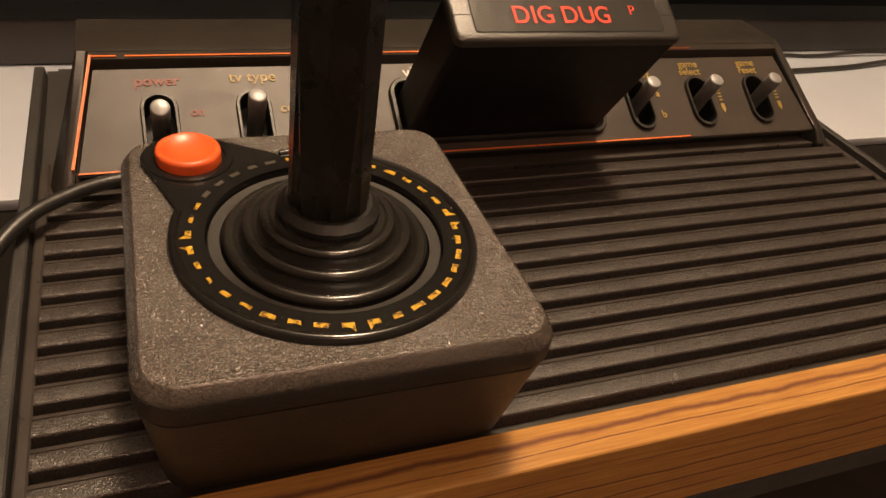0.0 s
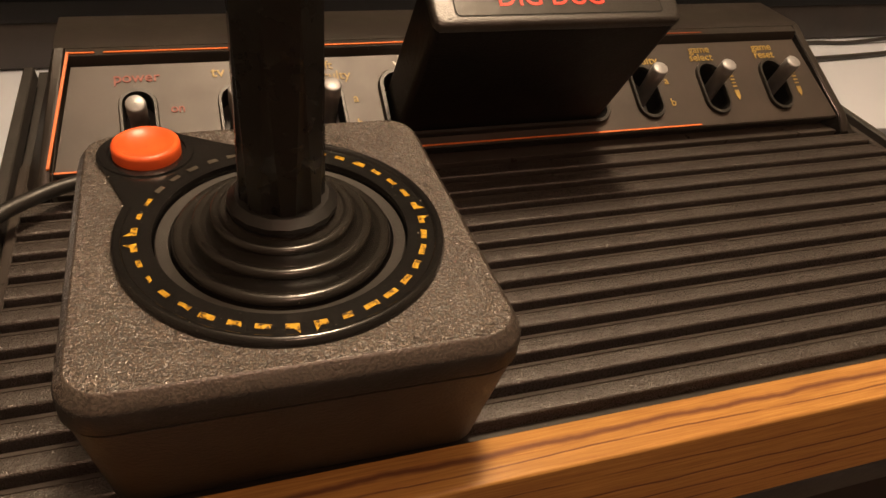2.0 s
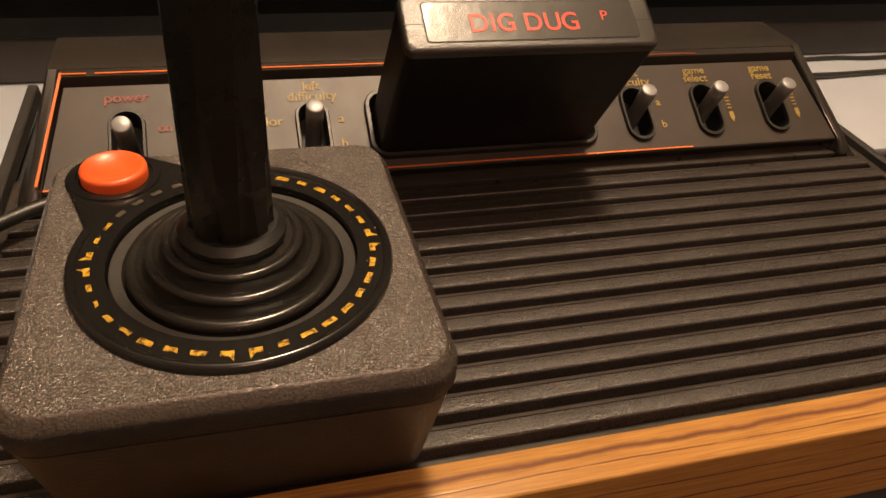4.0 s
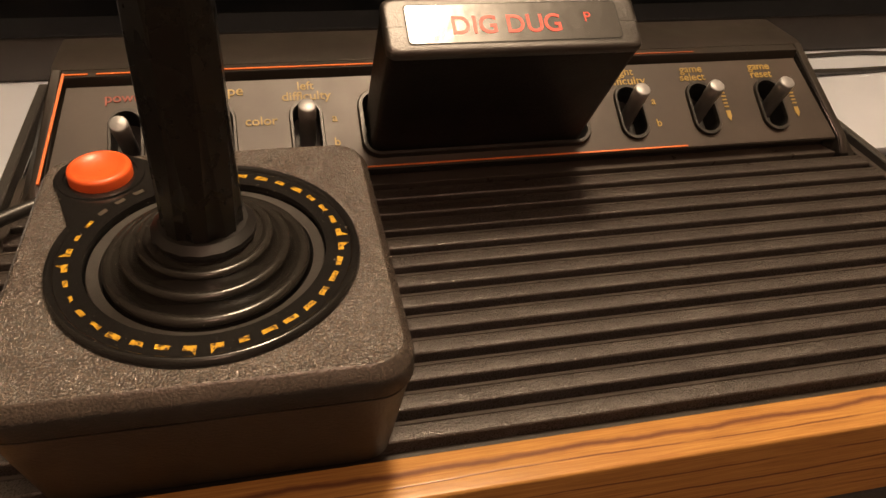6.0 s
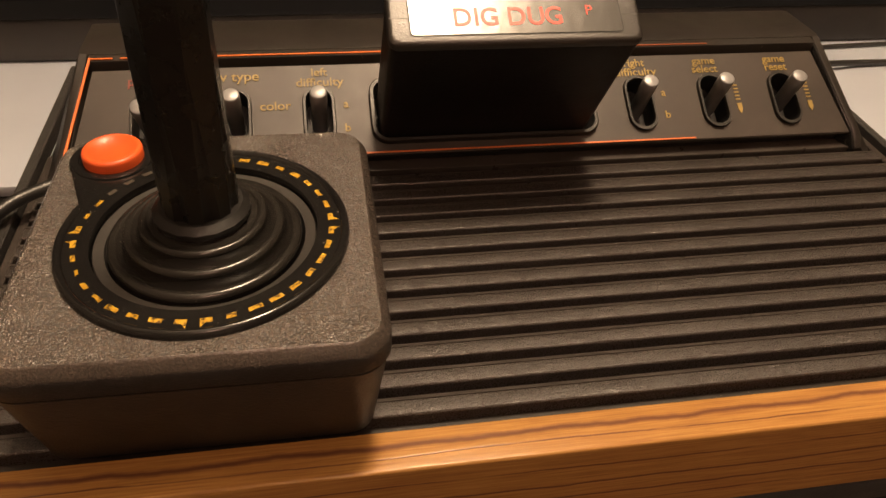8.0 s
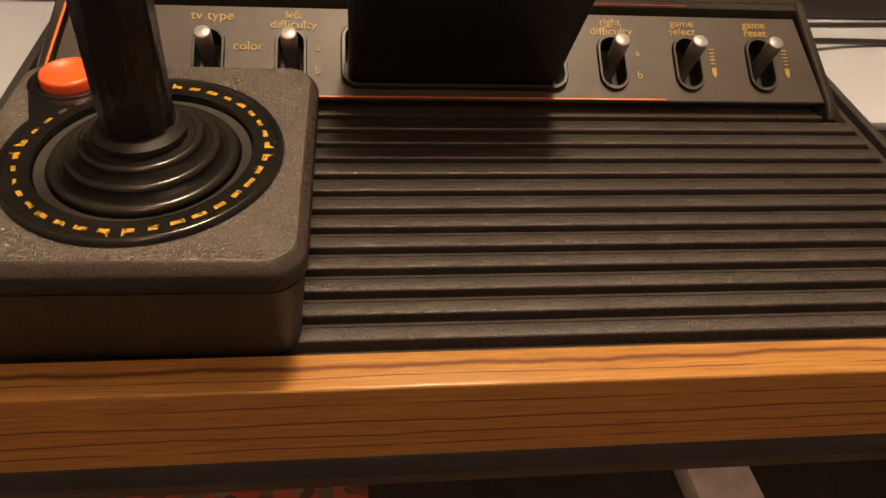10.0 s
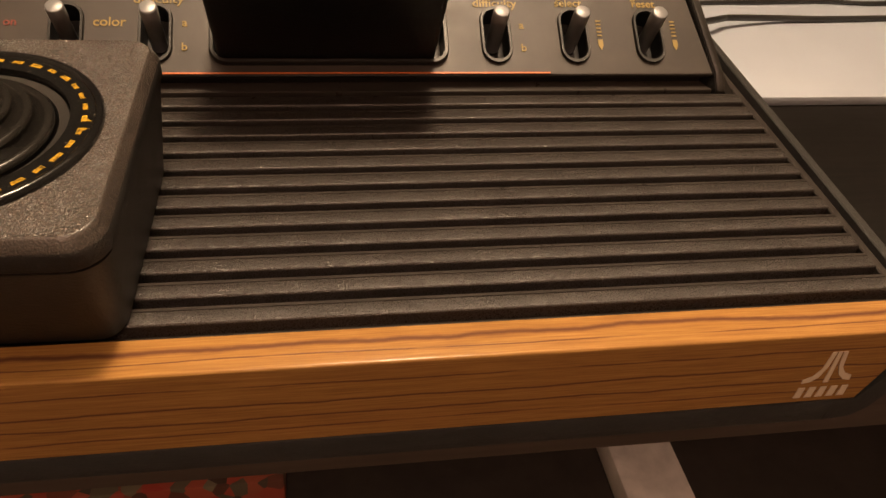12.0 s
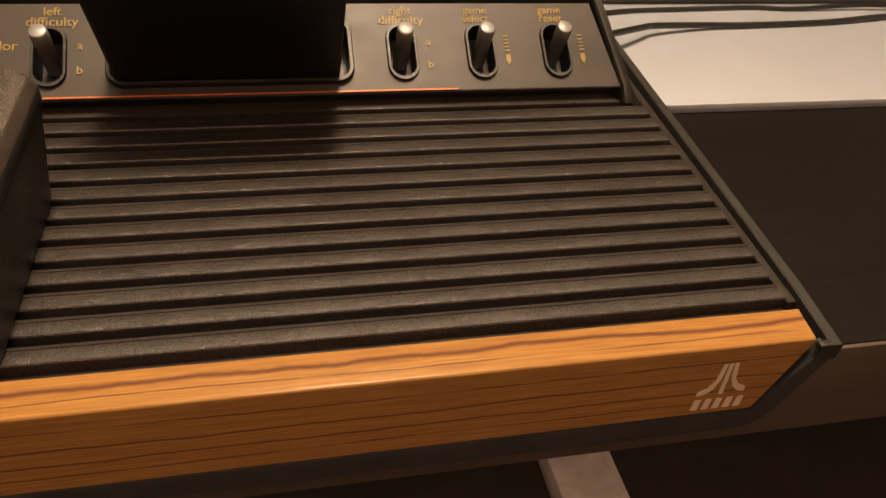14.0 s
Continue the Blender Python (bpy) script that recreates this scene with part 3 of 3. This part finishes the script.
part("cover_chamfer", slope, CHAMFER, joy, smooth=40)
RC = (0.0008, -0.0026)


def circle(r, n=64):
    return [(RC[0] + r * math.cos(2 * math.pi * k / n), RC[1] + r * math.sin(2 * math.pi * k / n)) for k in range(n)]


part("top_cover", pierced([(a, b) for a, b, c in rounded(0.0404, 0.0410, 0.0068, 0)], [circle(0.0285)], Matrix.Translation((0, 0, H))), COVER, joy, "pebble-grained black plastic top")
BC = (-0.0266, 0.0308)
# black dish of ring and button in one outline
ang = math.atan2(BC[1] - RC[1], BC[0] - RC[0])
R1, R2 = 0.0332, 0.0110
out = []
da, db = 0.54, 1.70
for k in range(61):
    a = ang + da + (2 * math.pi - 2 * da) * k / 60
    out.append((RC[0] + R1 * math.cos(a), RC[1] + R1 * math.sin(a)))
for k in range(25):
    a = ang - (math.pi - db) + (2 * math.pi - 2 * db) * k / 24
    out.append((BC[0] + R2 * math.cos(a), BC[1] + R2 * math.sin(a)))
grow = [(x * 1.012 + RC[0] * -0.012, y * 1.012) for x, y in out]
dish = loft([[(x, y, H - 0.001) for x, y in grow], [(x, y, H + 0.0007) for x, y in grow], [(x, y, H + 0.0009) for x, y in out]], caps=(False, False))
part("plate_edge", dish, GLOSS, joy, smooth=50)
part("ring_plate", pierced(out, [circle(0.0268)], Matrix.Translation((0, 0, H + 0.0009))), GLOSS, joy, "gloss black ring plate with button surround")
part("well", lathe([(0.0268, H + 0.0009), (0.0267, H - 0.0050)], 64, RC, caps=(False, True)), GLOSS, joy, smooth=50)
rim = loft([[(RC[0] + r * math.cos(ang + da + (2 * math.pi - 2 * da) * k / 90), RC[1] + r * math.sin(ang + da + (2 * math.pi - 2 * da) * k / 90), z) for k in range(91)]
            for r, z in ((0.0348, H - 0.0001), (0.0347, H + 0.0008), (0.0343, H + 0.0015), (0.0337, H + 0.0019), (0.0330, H + 0.0017), (0.0325, H + 0.0008))], closed=False, caps=(False, False))
part("rim", rim, GLOSS, joy, smooth=60)
part("grey_ring", lathe([(0.0265, H - 0.0030), (0.0265, H - 0.0012), (0.0262, H - 0.0009), (0.0238, H - 0.0012), (0.0234, H - 0.0040)], 96, RC), GREYRING, joy, "dark grey plastic ring", smooth=40)
# printed dashes and four pairs of arrows
rng = random.Random(4)
for q in range(4):
    for k in range(9):
        a = math.radians(-90 + 90 * q + 5 + 10 * k)
        m = Matrix.Translation((RC[0], RC[1], H + 0.0009)) @ pose(0, 0, 0, 0, 0, math.degrees(a) - 90)
        hw, lo, hi = 0.00160 * rng.uniform(0.7, 1.1), 0.0296, 0.0309
        if 150 < math.degrees(a) < 235 and k not in (0, 8):     # rubbed away most where the thumb rests
            hw, hi = hw * 0.72, 0.0306
        if k in (0, 8):
            sgn = -1 if k == 0 else 1
            pts = [(-0.0013, lo), (0.0013, lo), (0.0013, hi), (0.0013, hi + 0.0013), (0.0002, hi), (-0.0013, hi)] if sgn < 0 else [(-0.0013, lo), (0.0013, lo), (0.0013, hi), (-0.0002, hi), (-0.0013, hi + 0.0013), (-0.0013, hi)]
        else:
            j = [rng.uniform(-0.00025, 0.00025) for _ in range(6)]
            pts = [(-hw + j[0], lo + j[1] * 0.6), (hw + j[2], lo), (hw, hi + j[3] * 0.6), (j[4] * 2, hi + j[5] - 0.0001), (-hw + j[5], hi)]
        part("dash", slab(pts, 0.00005, 0.00016, m), WORN if 100 < math.degrees(a) < 152 else DASH, joy)
# rubber boot: three round folds with smooth slopes between them
prof = [(0.0237, H - 0.0042), (0.0234, H - 0.0030)]
for r, z, f in ((0.0216, -0.0006, 0.0015), (0.0176, 0.0025, 0.0013), (0.0139, 0.0052, 0.0011)):
    for k in range(11):
        a = math.radians(-35 + 185 * k / 10)
        prof.append((r + f * math.cos(a), H + z + f * math.sin(a)))
    prof.append((r - f - 0.0004, H + z + 0.0003))
prof += [(0.0108, H + 0.0060), (0.0106, H + 0.0078)]
part("rubber_boot", lathe(prof, 96, RC, caps=(False, True)), RUBBER, joy, "bellows of black rubber", smooth=60)


def octagon(r, z, flat=0.0):
    return [(RC[0] + r * math.cos(math.pi / 4 * i + math.pi / 8) , RC[1] + r * math.sin(math.pi / 4 * i + math.pi / 8), z) for i in range(8)]


def prism(levels, bevel):
    bm = loft([octagon(r, z) for r, z in levels])
    bmesh.ops.bevel(bm, geom=[e for e in bm.edges if abs(e.verts[0].co.z - e.verts[1].co.z) > 1e-5], offset=bevel, segments=3, affect="EDGES")
    return bm


part("stick_collar", lathe([(0.0109, H + 0.0060), (0.0115, H + 0.0072), (0.0115, H + 0.0082), (0.0098, H + 0.0096)], 16, RC, caps=(True, True)), COLLAR, joy, smooth=25)
part("stick", prism([(0.0095, H + 0.0088), (0.0089, H + 0.050), (0.0091, H + 0.085), (0.0084, H + 0.090), (0.006, H + 0.0915)], 0.0022), STICKM, joy, "faceted black rubber stick", smooth=40)
# fire button
button = lathe([(0.0079, H), (0.0079, H + 0.0030), (0.0077, H + 0.0037), (0.0071, H + 0.0041), (0.0066, H + 0.0041), (0.0058, H + 0.0035), (0.0044, H + 0.0029), (0.0024, H + 0.0025), (0.0001, H + 0.0024)], 64, BC)
part("fire_button", button, RED, joy, "orange-red round push button", smooth=50)
part("button_collar", lathe([(0.0108, H + 0.0007), (0.0106, H + 0.0013), (0.0090, H + 0.0014), (0.0088, H)], 64, BC), GLOSS, joy, smooth=50)
# cable out of the back, over the console's side rail
tube([(-0.018, 0.0395, 0.012), (-0.020, 0.053, 0.011), (-0.028, 0.071, 0.0070), (-0.043, 0.0745, 0.0062), (-0.060, 0.0660, 0.0070), (-0.075, 0.0505, 0.0056), (-0.092, 0.022, -0.008), (-0.112, -0.010, -0.035), (-0.145, -0.020, -0.044)], 0.0022, joy, "cable", CABLE, "black rubber cable")

# ---- television with a wide silver foot ----
tv = thing("television", pose(0.0, 0.349, 0), "large black flat television on a wide silver foot plate", "television")
part("foot_plate", box(-0.55, 0.75, -0.1525, 0.140, 0.0002, 0.0058, 0.0009), PLATE, tv, "satin silver foot plate", smooth=40)
part("housing", box(-0.62, 0.560, 0.0, 0.050, 0.0330, 0.74, 0.003), BEZEL, tv, smooth=40)
part("screen", box(-0.605, 0.545, -0.0015, 0.001, 0.046, 0.725), SCREEN, tv)
# added bar: stands in for the shade on the plate below the housing
part("undershade_bar", box(-0.60, 0.500, 0.003, 0.045, 0.0057, 0.0335, 0.003), UNDERSHADE, tv, "dark brown bar added as the shade under the television", smooth=40)

# ---- cables and things under the desk ----
power = thing("power_cable", pose(0, 0, 0.0054), "black rubber cable lying over the silver plate", "cable")
tube([(0.17, 0.215, 0.026), (0.212, 0.255, 0.016), (0.2560, 0.2870, 0.0090), (0.2695, 0.2950, 0.0070), (0.305, 0.3030, 0.0040), (0.346, 0.3060, 0.0026), (0.410, 0.3110, 0.0024), (0.460, 0.3190, 0.0030), (0.56, 0.336, 0.0024)], 0.0021, power, "cord", CABLE)
thin = thing("thin_cable", pose(0, 0, 0.0054), "thin black cable behind the console", "cable")
tube([(0.20, 0.315, 0.004), (0.262, 0.334, 0.0022), (0.31, 0.338, 0.0022), (0.366, 0.341, 0.0022), (0.40, 0.338, 0.0022), (0.47, 0.340, 0.0040), (0.56, 0.33, 0.0022)], 0.0016, thin, "cord", CABLE)
bar = thing("white_bar", pose(0.192, 0.05, -0.2150), "white painted bar lying on the desk's lower shelf", "bar")
part("bar", box(-0.0195, 0.022, 0.0, 0.45, 0.0, 0.020, 0.002), WHITE, bar, smooth=40)
book = thing("printed_box", pose(-0.14, 0.1185, -0.2150), "colourful red printed box on the lower shelf", "box")
part("carton", box(-0.13, 0.1155, 0.0, 0.16, 0.0, 0.020, 0.001), BOXP, book, smooth=40)
